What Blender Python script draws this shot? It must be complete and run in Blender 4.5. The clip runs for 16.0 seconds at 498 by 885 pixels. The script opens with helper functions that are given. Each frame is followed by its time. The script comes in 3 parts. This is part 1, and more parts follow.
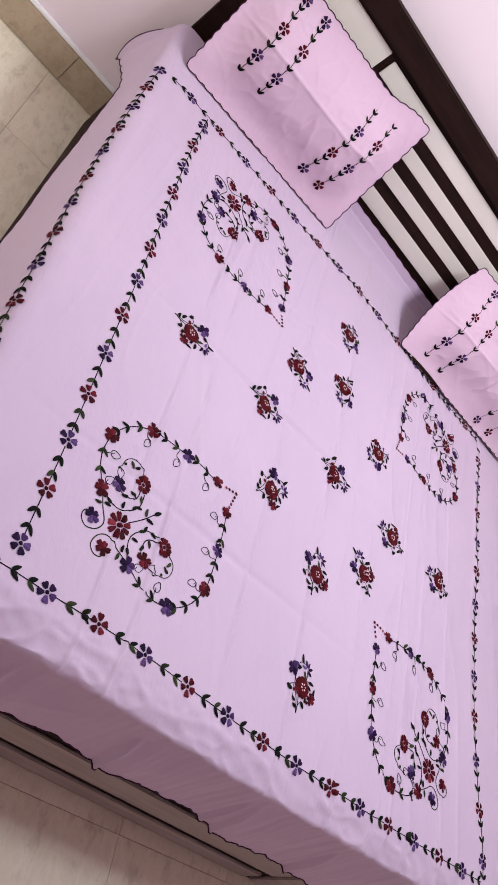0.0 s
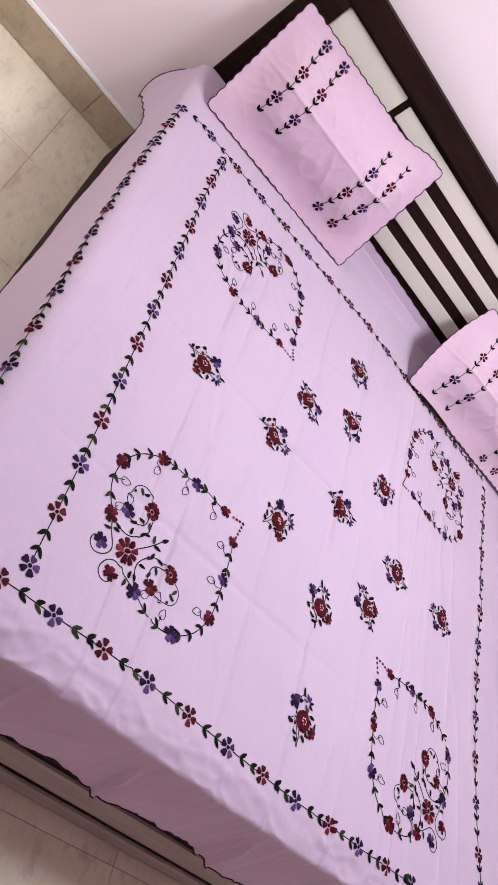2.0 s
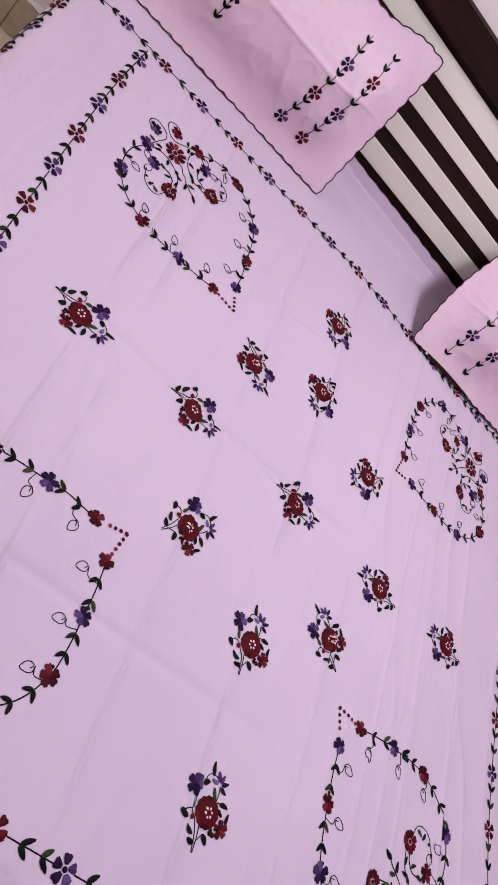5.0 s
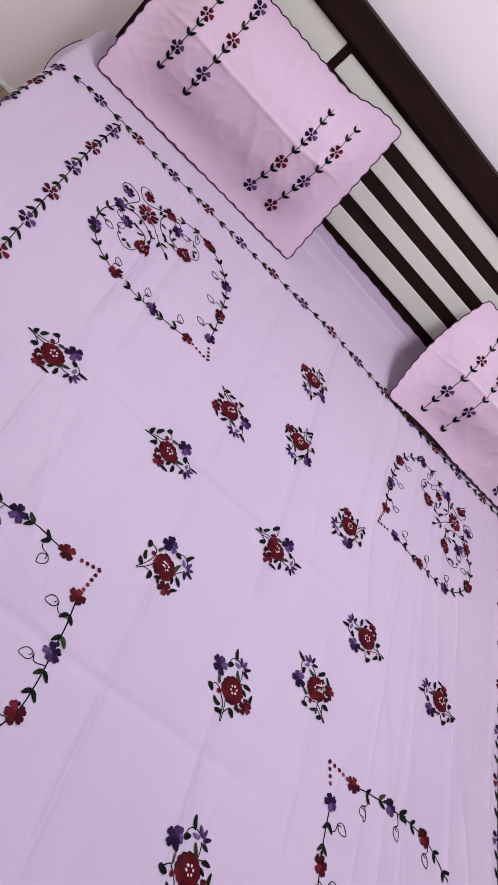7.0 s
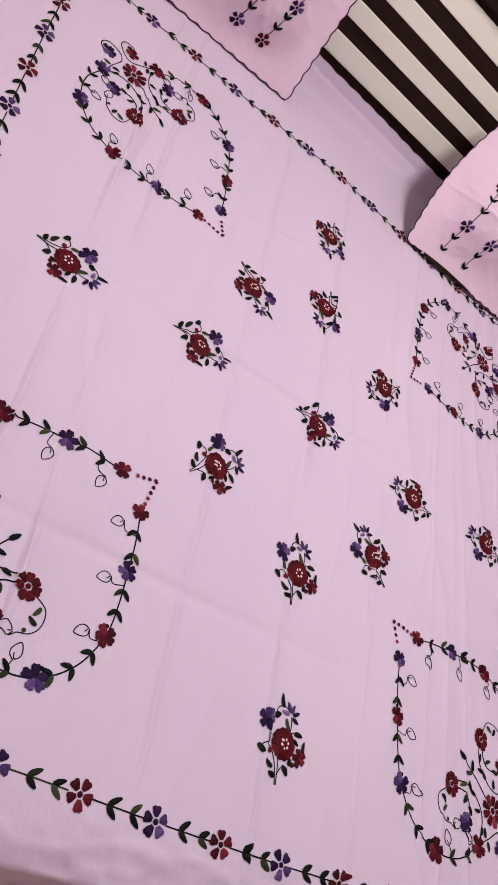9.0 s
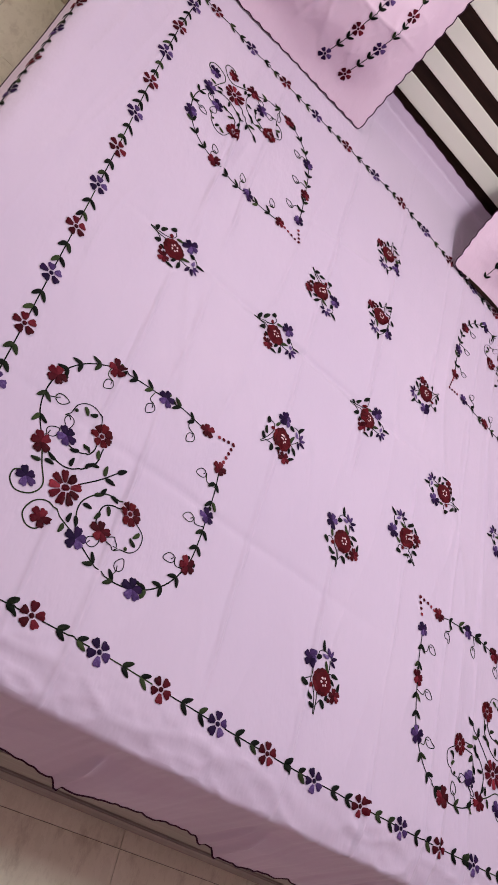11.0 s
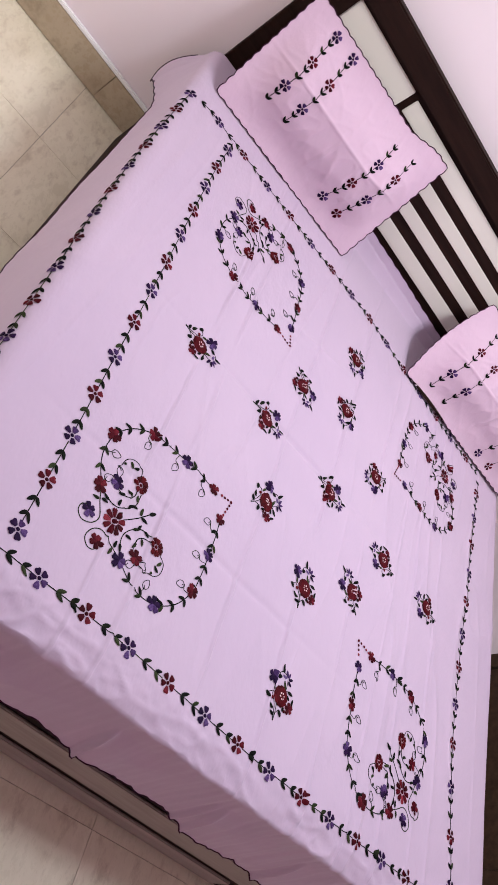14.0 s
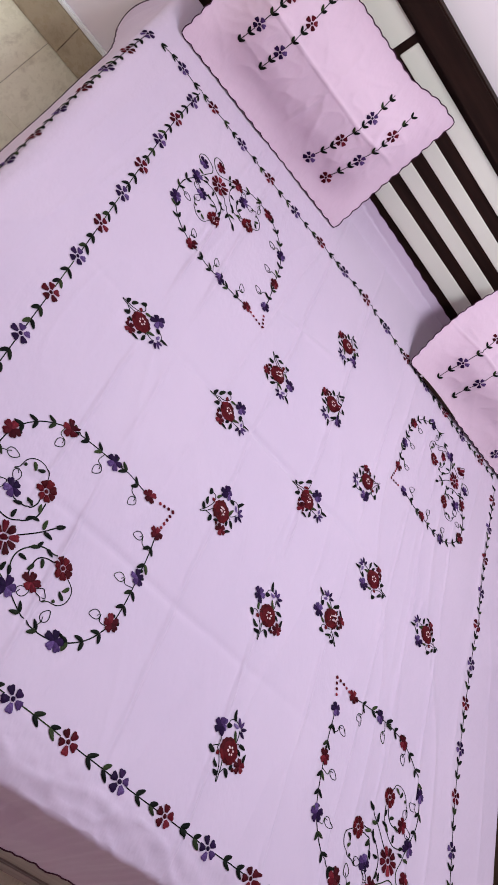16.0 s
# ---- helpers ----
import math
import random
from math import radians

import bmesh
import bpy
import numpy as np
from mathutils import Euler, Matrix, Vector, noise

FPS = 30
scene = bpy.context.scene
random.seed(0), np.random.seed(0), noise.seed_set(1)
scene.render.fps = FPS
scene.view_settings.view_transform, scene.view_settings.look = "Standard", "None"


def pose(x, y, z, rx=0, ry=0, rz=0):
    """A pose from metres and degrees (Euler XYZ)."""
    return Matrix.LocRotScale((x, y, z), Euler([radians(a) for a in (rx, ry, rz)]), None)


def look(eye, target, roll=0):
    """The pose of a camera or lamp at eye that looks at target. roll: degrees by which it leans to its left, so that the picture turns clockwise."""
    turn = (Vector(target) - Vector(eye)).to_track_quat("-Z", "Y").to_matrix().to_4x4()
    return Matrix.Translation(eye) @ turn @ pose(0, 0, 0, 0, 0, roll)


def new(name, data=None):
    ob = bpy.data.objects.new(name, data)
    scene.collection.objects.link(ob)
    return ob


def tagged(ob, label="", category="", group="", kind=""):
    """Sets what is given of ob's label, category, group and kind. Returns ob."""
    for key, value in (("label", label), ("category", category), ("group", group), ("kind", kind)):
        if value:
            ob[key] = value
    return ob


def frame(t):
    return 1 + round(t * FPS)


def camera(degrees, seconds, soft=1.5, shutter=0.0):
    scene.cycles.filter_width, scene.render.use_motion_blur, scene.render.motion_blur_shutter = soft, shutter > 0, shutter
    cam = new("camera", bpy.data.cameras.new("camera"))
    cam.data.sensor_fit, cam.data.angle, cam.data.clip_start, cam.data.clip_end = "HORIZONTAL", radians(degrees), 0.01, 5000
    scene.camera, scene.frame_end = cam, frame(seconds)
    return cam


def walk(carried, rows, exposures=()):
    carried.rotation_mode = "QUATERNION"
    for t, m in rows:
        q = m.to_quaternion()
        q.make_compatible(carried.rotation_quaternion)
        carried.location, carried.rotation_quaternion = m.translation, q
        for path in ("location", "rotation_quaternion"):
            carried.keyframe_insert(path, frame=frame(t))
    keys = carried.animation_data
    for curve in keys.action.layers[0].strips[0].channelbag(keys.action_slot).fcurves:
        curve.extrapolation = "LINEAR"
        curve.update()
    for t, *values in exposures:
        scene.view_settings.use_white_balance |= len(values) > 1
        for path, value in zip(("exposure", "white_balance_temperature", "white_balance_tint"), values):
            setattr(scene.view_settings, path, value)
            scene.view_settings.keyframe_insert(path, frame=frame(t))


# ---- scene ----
cam = camera(36.1, 16.0, 1.1)
PATH = [
    (0, (-0.499, -0.629, 1.652), (0.503, 0.648, 0.483), 66.8),
    (0.5, (-0.556, -0.706, 1.649), (0.445, 0.551, 0.459), 67.6),
    (1, (-0.582, -0.733, 1.659), (0.414, 0.527, 0.467), 67.9),
    (1.5, (-0.567, -0.708, 1.658), (0.403, 0.595, 0.49), 67.5),
    (2, (-0.513, -0.644, 1.652), (0.432, 0.692, 0.502), 67.0),
    (2.5, (-0.411, -0.573, 1.631), (0.491, 0.767, 0.453), 66.4),
    (3, (-0.319, -0.533, 1.599), (0.541, 0.778, 0.358), 65.6),
    (3.5, (-0.231, -0.443, 1.568), (0.53, 0.784, 0.184), 63.6),
    (4, (-0.156, -0.309, 1.595), (0.735, 0.875, 0.253), 66.4),
    (4.5, (-0.107, -0.223, 1.584), (0.784, 0.963, 0.243), 66.6),
    (5, (-0.058, -0.228, 1.582), (0.795, 1.025, 0.276), 65.2),
    (5.2, (-0.023, -0.241, 1.575), (0.808, 1.058, 0.302), 64.8),
    (7.3, (0.041, -0.301, 1.541), (0.746, 1.151, 0.36), 58.0),
    (7.5, (0.024, -0.275, 1.545), (0.749, 1.149, 0.342), 58.3),
    (8, (-0.009, -0.235, 1.529), (0.817, 1.069, 0.257), 60.1),
    (8.5, (-0.032, -0.218, 1.518), (0.87, 0.974, 0.19), 60.1),
    (9, (-0.062, -0.215, 1.509), (0.89, 0.911, 0.158), 60.3),
    (9.5, (-0.087, -0.2, 1.503), (0.867, 0.877, 0.114), 62.7),
    (9.7, (-0.103, -0.203, 1.507), (0.864, 0.831, 0.095), 65.1),
    (11.8, (-0.283, -0.545, 1.584), (0.625, 0.774, 0.386), 62.5),
    (12, (-0.313, -0.563, 1.6), (0.641, 0.79, 0.478), 63.0),
    (12.5, (-0.395, -0.621, 1.61), (0.581, 0.738, 0.516), 62.9),
    (13, (-0.462, -0.687, 1.621), (0.527, 0.61, 0.462), 64.3),
    (13.5, (-0.491, -0.698, 1.632), (0.494, 0.631, 0.508), 66.1),
    (14, (-0.49, -0.681, 1.7), (0.455, 0.635, 0.527), 69.6),
    (14.5, (-0.481, -0.638, 1.74), (0.401, 0.648, 0.488), 70.6),
    (15, (-0.435, -0.561, 1.728), (0.418, 0.711, 0.442), 71.5),
    (15.5, (-0.302, -0.5, 1.7), (0.598, 0.82, 0.497), 71.8),
    (16, (-0.221, -0.426, 1.637), (0.665, 0.869, 0.396), 69.0),
]
EXPOSURES = [
    (0.0, -0.21, 6250, 8), (0.5, -0.16, 6250, 8), (3.5, -0.17, 6400, 8), (4.0, -0.33, 6450, 12), (5.0, -0.40, 6350, 9), (7.5, -0.46, 5950, 2), (8.0, -0.40, 6400, 7), (8.5, -0.35, 6950, 1), (9.0, -0.34, 6850, 3),
    (9.5, -0.32, 6900, 2), (12.0, -0.40, 5850, 6), (12.5, -0.44, 5600, 9), (13.0, -0.28, 6250, 9), (13.5, -0.25, 6250, 6), (14.5, -0.19, 6300, 7), (15.0, -0.21, 6300, 7), (15.5, -0.29, 6050, 4),
    (16.0, -0.29, 6000, 0),
]
walk(cam, [(t, look(eye, target, roll)) for t, eye, target, roll in PATH], EXPOSURES)

# ---------------------------------------------------------------- light
world = bpy.data.worlds.new("world")
scene.world = world
world.use_nodes = True
sky = world.node_tree.nodes.new("ShaderNodeTexSky")
sky.sky_type, sky.sun_disc = "NISHITA", False
sky.sun_elevation, sky.sun_rotation = radians(40), radians(200)
world.node_tree.links.new(sky.outputs[0], world.node_tree.nodes["Background"].inputs[0])
world.node_tree.nodes["Background"].inputs[1].default_value = 0.08


def area(name, m, sx, sy, watts, colour):
    data = bpy.data.lights.new(name, "AREA")
    data.shape, data.size, data.size_y, data.energy, data.color = "RECTANGLE", sx, sy, watts, colour
    ob = new(name, data)
    ob.matrix_world = m
    return ob


LAMPS = ((0.70, 0.42, 2.80), (0.95, 0.94, 2.80))
area("ceiling_light_cool", pose(LAMPS[0][0], LAMPS[0][1], 2.74), 0.34, 0.30, 29, (0.83, 0.91, 1.0))
area("ceiling_light_warm", pose(LAMPS[1][0], LAMPS[1][1], 2.74), 0.44, 0.40, 36, (1.0, 0.93, 0.94))
# warm fill lamp added to brighten the west floor, side drape and head corner
area("window_light", look((-1.70, 0.80, 1.38), (-0.3, 1.75, 0.2)), 1.1, 1.0, 17, (1.0, 0.90, 0.84))


# ---------------------------------------------------------------- materials
def material(name, rough=0.6, metal=0.0, sheen=0.0, spec=0.5):
    m = bpy.data.materials.new(name)
    m.use_nodes = True
    b = m.node_tree.nodes["Principled BSDF"]
    b.inputs["Roughness"].default_value, b.inputs["Metallic"].default_value = rough, metal
    b.inputs["Sheen Weight"].default_value, b.inputs["Specular IOR Level"].default_value = sheen, spec
    return m, m.node_tree, b


def node(tree, kind, **values):
    n = tree.nodes.new(kind)
    for key, value in values.items():
        n.inputs[key.replace("_", " ")].default_value = value
    return n


def ramp(tree, source, stops):
    r = tree.nodes.new("ShaderNodeValToRGB")
    e = r.color_ramp.elements
    while len(e) < len(stops):
        e.new(0.5)
    for k, (at, c) in zip(e, stops):
        k.position, k.color = at, (*c, 1)
    tree.links.new(source, r.inputs[0])
    return r.outputs[0]


def coords(tree, scale=(1, 1, 1), turn=0.0):
    c = tree.nodes.new("ShaderNodeTexCoord")
    mp = tree.nodes.new("ShaderNodeMapping")
    mp.inputs["Scale"].default_value = scale
    mp.inputs["Rotation"].default_value = (0, 0, turn)
    tree.links.new(c.outputs["Object"], mp.inputs[0])
    return mp.outputs[0]


def noise_of(tree, where, scale, detail=4.0, rough=0.55):
    n = node(tree, "ShaderNodeTexNoise", Scale=scale, Detail=detail, Roughness=rough)
    tree.links.new(where, n.inputs["Vector"])
    return n.outputs["Fac"]


def bump(tree, b, heights):
    """heights: (source, strength, distance) one after another"""
    last = None
    for source, strength, distance in heights:
        n = node(tree, "ShaderNodeBump", Strength=strength, Distance=distance)
        tree.links.new(source, n.inputs["Height"])
        if last:
            tree.links.new(last, n.inputs["Normal"])
        last = n.outputs[0]
    tree.links.new(last, b.inputs["Normal"])


def cloth(name, c1, c2):
    m, t, b = material(name, 0.78, 0, 0.25, 0.25)
    w = coords(t)
    big = noise_of(t, w, 2.2, 3)
    t.links.new(ramp(t, big, [(0.3, c1), (0.7, c2)]), b.inputs["Base Color"])
    weave = noise_of(t, w, 700, 2)
    rumple = noise_of(t, coords(t, (9, 4, 6)), 1.6, 4, 0.6)
    bump(t, b, [(rumple, 0.35, 0.012), (weave, 0.12, 0.0006)])
    return m


def thread(name, stops, rough=0.6):
    """embroidery floss: every stitched patch takes a shade of its own"""
    m, t, b = material(name, rough, 0, 0.0, 0.06)
    g = t.nodes.new("ShaderNodeNewGeometry")
    grain = noise_of(t, coords(t, (1, 1, 1)), 260, 2)
    add = node(t, "ShaderNodeMath")
    add.operation = "MULTIPLY_ADD"
    add.inputs[1].default_value = 0.35
    t.links.new(grain, add.inputs[0]), t.links.new(g.outputs["Random Per Island"], add.inputs[2])
    sub = node(t, "ShaderNodeMath")
    sub.operation = "SUBTRACT"
    sub.inputs[1].default_value = 0.17
    t.links.new(add.outputs[0], sub.inputs[0])
    t.links.new(ramp(t, sub.outputs[0], stops), b.inputs["Base Color"])
    bump(t, b, [(grain, 0.5, 0.0008)])
    return m


def wood(name, dark, light, rough, spec):
    m, t, b = material(name, rough, 0, 0, spec)
    w = coords(t, (1.2, 14, 14))
    g = noise_of(t, w, 3.0, 6, 0.65)
    t.links.new(ramp(t, g, [(0.3, dark), (0.75, light)]), b.inputs["Base Color"])
    bump(t, b, [(g, 0.12, 0.002)])
    return m


def plain(name, c1, c2, scale, rough, relief=0.1, depth=0.002):
    m, t, b = material(name, rough, 0, 0, 0.4)
    w = coords(t)
    g = noise_of(t, w, scale, 5)
    t.links.new(ramp(t, g, [(0.3, c1), (0.7, c2)]), b.inputs["Base Color"])
    fine = noise_of(t, w, scale * 14, 3)
    bump(t, b, [(fine, relief, depth)])
    return m


def marble(name, base, vein, dirt):
    m, t, b = material(name, 0.28, 0, 0, 0.45)
    o = t.nodes.new("ShaderNodeObjectInfo")
    c = t.nodes.new("ShaderNodeTexCoord")
    shift = node(t, "ShaderNodeVectorMath")
    shift.operation = "MULTIPLY_ADD"
    shift.inputs[1].default_value = (1.0, 0.45, 1.0)
    t.links.new(c.outputs["Object"], shift.inputs[0])
    comb = t.nodes.new("ShaderNodeCombineXYZ")
    scale = node(t, "ShaderNodeMath")
    scale.operation = "MULTIPLY"
    scale.inputs[1].default_value = 37.0
    t.links.new(o.outputs["Random"], scale.inputs[0])
    t.links.new(scale.outputs[0], comb.inputs[0]), t.links.new(scale.outputs[0], comb.inputs[1])
    t.links.new(comb.outputs[0], shift.inputs[2])
    cloud = noise_of(t, shift.outputs[0], 6.0, 7, 0.68)
    streak = noise_of(t, shift.outputs[0], 15.0, 8, 0.75)
    first = ramp(t, cloud, [(0.3, base), (0.72, vein)])
    spots = ramp(t, streak, [(0.52, (0, 0, 0)), (0.72, (1, 1, 1))])
    mix = t.nodes.new("ShaderNodeMix")
    mix.data_type = "RGBA"
    mix.inputs[7].default_value = (*dirt, 1)
    fade = node(t, "ShaderNodeMath")
    fade.operation = "MULTIPLY"
    fade.inputs[1].default_value = 0.7
    t.links.new(spots, fade.inputs[0])
    t.links.new(fade.outputs[0], mix.inputs[0]), t.links.new(first, mix.inputs[6])
    t.links.new(mix.outputs[2], b.inputs["Base Color"])
    t.links.new(ramp(t, streak, [(0.3, (0.22, 0.22, 0.22)), (0.8, (0.4, 0.4, 0.4))]), b.inputs["Roughness"])
    return m


SHEET = cloth("lilac_cotton", (0.485, 0.377, 0.497), (0.515, 0.402, 0.517))
PINK = cloth("pink_cotton", (0.580, 0.410, 0.522), (0.610, 0.435, 0.547))
RED = thread("red_floss", [(0.0, (0.026, 0.001, 0.004)), (0.6, (0.068, 0.003, 0.009)), (1.0, (0.20, 0.022, 0.036))])
VIOLET = thread("violet_floss", [(0.0, (0.008, 0.002, 0.018)), (0.45, (0.020, 0.006, 0.038)), (0.72, (0.075, 0.036, 0.130)), (1.0, (0.24, 0.160, 0.34))])
GREEN = thread("green_floss", [(0.0, (0.002, 0.0025, 0.0025)), (0.7, (0.005, 0.007, 0.004)), (1.0, (0.036, 0.046, 0.018))])
DARK = thread("dark_floss", [(0.0, (0.012, 0.010, 0.014)), (1.0, (0.03, 0.022, 0.035))])
ROSE = thread("rose_floss", [(0.0, (0.036, 0.0015, 0.004)), (1.0, (0.10, 0.005, 0.010))])
CREAM = thread("cream_floss", [(0.0, (0.55, 0.36, 0.40)), (1.0, (0.62, 0.45, 0.48))])
HEM = thread("plum_floss", [(0.0, (0.020, 0.006, 0.016)), (1.0, (0.050, 0.018, 0.040))])
WENGE = wood("dark_stained_wood", (0.010, 0.0040, 0.0030), (0.024, 0.0105, 0.0075), 0.6, 0.10)
BROWN = wood("brown_wood", (0.030, 0.016, 0.010), (0.075, 0.042, 0.026), 0.4, 0.3)
LAMINATE = plain("cream_laminate", (0.71, 0.675, 0.60), (0.76, 0.725, 0.65), 3.0, 0.5, 0.04)
# footboard laminate, darkened to grey to hold the bed's shade in its colour
SHADED_LAMINATE = wood("shaded_laminate", (0.24, 0.205, 0.18), (0.37, 0.325, 0.285), 0.5, 0.3)
WALL = plain("pink_wall_paint", (0.80, 0.69, 0.73), (0.83, 0.72, 0.76), 1.3, 0.75, 0.08)
# deep rose made up to redden the light bounced onto the hanging foot cloth
ROSE_BOUNCE = plain("rose_bounce_paint", (0.80, 0.47, 0.57), (0.83, 0.50, 0.60), 1.3, 0.75, 0.08)
WHITE = plain("white_paint", (0.84, 0.82, 0.82), (0.88, 0.86, 0.86), 2.0, 0.7, 0.06)
TILE = marble("cream_marble", (0.80, 0.735, 0.58), (0.67, 0.595, 0.45), (0.36, 0.27, 0.18))
SKIRT = marble("tan_marble", (0.47, 0.38, 0.27), (0.38, 0.30, 0.21), (0.22, 0.17, 0.11))
GROUT = plain("dark_grout", (0.09, 0.07, 0.05), (0.17, 0.13, 0.09), 20, 0.9)
MATTRESS = plain("mattress_ticking", (0.6, 0.55, 0.55), (0.66, 0.6, 0.6), 6, 0.9)
GLASS = plain("lamp_opal", (0.8, 0.8, 0.8), (0.82, 0.82, 0.82), 3, 0.3)


# ---------------------------------------------------------------- mesh helpers
def mesh_of(name, verts, faces, mat, smooth=False):
    me = bpy.data.meshes.new(name)
    me.from_pydata([tuple(v) for v in verts], [], faces)
    me.materials.append(mat)
    if smooth:
        me.polygons.foreach_set("use_smooth", [True] * len(me.polygons))
    me.update()
    return me


def part(name, me, parent, label=""):
    ob = new(name, me)
    ob.parent = parent
    return tagged(ob, label)


def box_data(lo, hi, bevel=0.004):
    bm = bmesh.new()
    bmesh.ops.create_cube(bm, size=1)
    for v in bm.verts:
        v.co = [(lo[k] + hi[k]) / 2 + v.co[k] * (hi[k] - lo[k]) for k in range(3)]
    if bevel:
        bmesh.ops.bevel(bm, geom=bm.edges[:], offset=bevel, segments=2, affect="EDGES")
    return bm


def box(name, lo, hi, mat, parent=None, bevel=0.004, label=""):
    bm = box_data(lo, hi, bevel)
    me = bpy.data.meshes.new(name)
    bm.to_mesh(me)
    bm.free()
    me.materials.append(mat)
    ob = new(name, me)
    ob.parent = parent
    return tagged(ob, label)


def empty(name, label, category, group=""):
    return tagged(new(name), label, category, group)


# ---------------------------------------------------------------- room
EAST, WEST, SOUTH, NORTH, TOP = 2.35, -1.75, -2.3, 1.90, 2.85
wn = tagged(box("wall_north", (WEST - 0.25, NORTH, 0), (EAST + 0.25, NORTH + 0.12, TOP), WALL, bevel=0), "pale pink painted wall behind the headboard", "wall", kind="structure")
wn.matrix_world = pose(0, 0.008, 0, 0, 0, -1.0)
tagged(box("wall_east", (EAST, SOUTH, 0), (EAST + 0.12, NORTH, TOP), WALL, bevel=0), "pale painted wall beyond the bed", "wall", kind="structure")
# out of view; serves as a pink reflector for the foot of the bed
tagged(box("wall_south", (WEST - 0.12, SOUTH - 0.12, 0), (EAST + 0.12, SOUTH, TOP), ROSE_BOUNCE, bevel=0), "unseen plain wall, tinted rose for its bounced light", "wall", kind="structure")
# the west wall, out of view, leaves an added gap behind the fill lamp
ww = empty("wall_west", "unseen plain white painted wall with an added gap for fill light", "wall")
tagged(ww, kind="structure")
box("wall_below", (WEST - 0.12, SOUTH, 0), (WEST, NORTH, 0.80), WHITE, ww, 0)
box("wall_above", (WEST - 0.12, SOUTH, 1.95), (WEST, NORTH, TOP), WHITE, ww, 0)
box("wall_side", (WEST - 0.12, SOUTH, 0.80), (WEST, 0.15, 1.95), WHITE, ww, 0)
box("wall_side", (WEST - 0.12, 1.40, 0.80), (WEST, NORTH, 1.95), WHITE, ww, 0)
tagged(box("ceiling", (WEST - 0.12, SOUTH - 0.12, TOP), (EAST + 0.12, NORTH + 0.12, TOP + 0.1), WHITE, bevel=0), "plain white ceiling", "ceiling", kind="structure")
floor = tagged(box("floor", (WEST, SOUTH, -0.12), (EAST, NORTH + 0.05, -0.004), GROUT, bevel=0), "cream marble tile floor with thin dark joints", "floor", kind="structure")
for lx, ly, lz in LAMPS:
    tagged(box("ceiling_lamp", (lx - 0.24, ly - 0.22, lz), (lx + 0.24, ly + 0.22, TOP), GLASS, bevel=0.02), "white flat ceiling lamp", "lamp", "ceiling lamps")

# skirting along the head wall: tan marble pieces under a white painted lip
skirting = tagged(box("baseboard", (WEST, NORTH - 0.012, 0.002), (EAST, NORTH, 0.128), GROUT, bevel=0), "tan marble skirting with a white lip along the wall", "skirting", kind="structure")
box("lip", (WEST, NORTH - 0.016, 0.128), (EAST, NORTH, 0.143), WHITE, skirting, 0.003, "white painted lip")
sx = -0.362 - 3 * 0.553
while sx < EAST:
    end = min(sx + 0.553, EAST)
    box("skirting_tile", (sx + 0.0008, NORTH - 0.018, 0.002), (end - 0.0008, NORTH - 0.012, 0.128), SKIRT, skirting, 0.0015)
    sx += 0.553

skirting.matrix_world = pose(0, 0.008, 0, 0, 0, -1.0)

# dark wooden door in the east wall
door = tagged(empty("door_1", "closed dark brown wooden door beside the bed", "door"), kind="structure")
box("door_leaf", (EAST - 0.030, 0.24, 0.008), (EAST - 0.001, 1.04, 2.03), BROWN, door, 0.003)
box("door_frame", (EAST - 0.045, 1.043, 0.0), (EAST - 0.001, 1.105, 2.10), BROWN, door, 0.003)
box("door_frame", (EAST - 0.045, 0.175, 0.0), (EAST - 0.001, 0.237, 2.10), BROWN, door, 0.003)
box("door_frame", (EAST - 0.045, 0.237, 2.035), (EAST - 0.001, 1.043, 2.10), BROWN, door, 0.003)

# ---------------------------------------------------------------- bed
XL, XR, YH, TOPZ = -0.165, 1.778, 1.762, 0.55      # where the mattress begins to round, and its height


def foot_edge(x):
    x = max(x, -0.2)
    return -0.141 - 0.018 * min(x, 0.4) - 0.028 * min(max(x - 0.4, 0), 0.6) - 0.015 * max(x - 1.0, 0)


bed = empty("bed", "dark wooden double bed with cream panels in its headboard", "bed")
FRONT = 1.83
box("headboard_back", (-0.17, FRONT + 0.012, 0.0), (1.81, FRONT + 0.035, 1.06), WENGE, bed, 0.003)
box("top_rail", (-0.175, FRONT - 0.006, 1.0), (1.815, FRONT + 0.038, 1.086), WENGE, bed, 0.006)
box("end_stile", (-0.17, FRONT, 0.0), (-0.06, FRONT + 0.012, 1.0), WENGE, bed, 0.002)
box("end_stile", (1.702, FRONT, 0.0), (1.81, FRONT + 0.012, 1.0), WENGE, bed, 0.002)
box("side_panel", (-0.058, FRONT + 0.009, 0.35), (0.265, FRONT + 0.0155, 0.992), LAMINATE, bed, 0.0025, "cream laminate panel")
box("side_panel", (1.377, FRONT + 0.009, 0.35), (1.700, FRONT + 0.0155, 0.992), LAMINATE, bed, 0.0025, "cream laminate panel")
for z0, z1 in ((0.637, 0.697), (0.739, 0.789), (0.832, 0.881), (0.924, 0.984)):
    box("slat", (0.290, FRONT + 0.009, z0), (1.352, FRONT + 0.0155, z1), LAMINATE, bed, 0.002, "cream laminate slat")
for ob in bed.children:
    ob.matrix_world = pose(-0.032, 0.008, 0, 0, 0, -1.0)
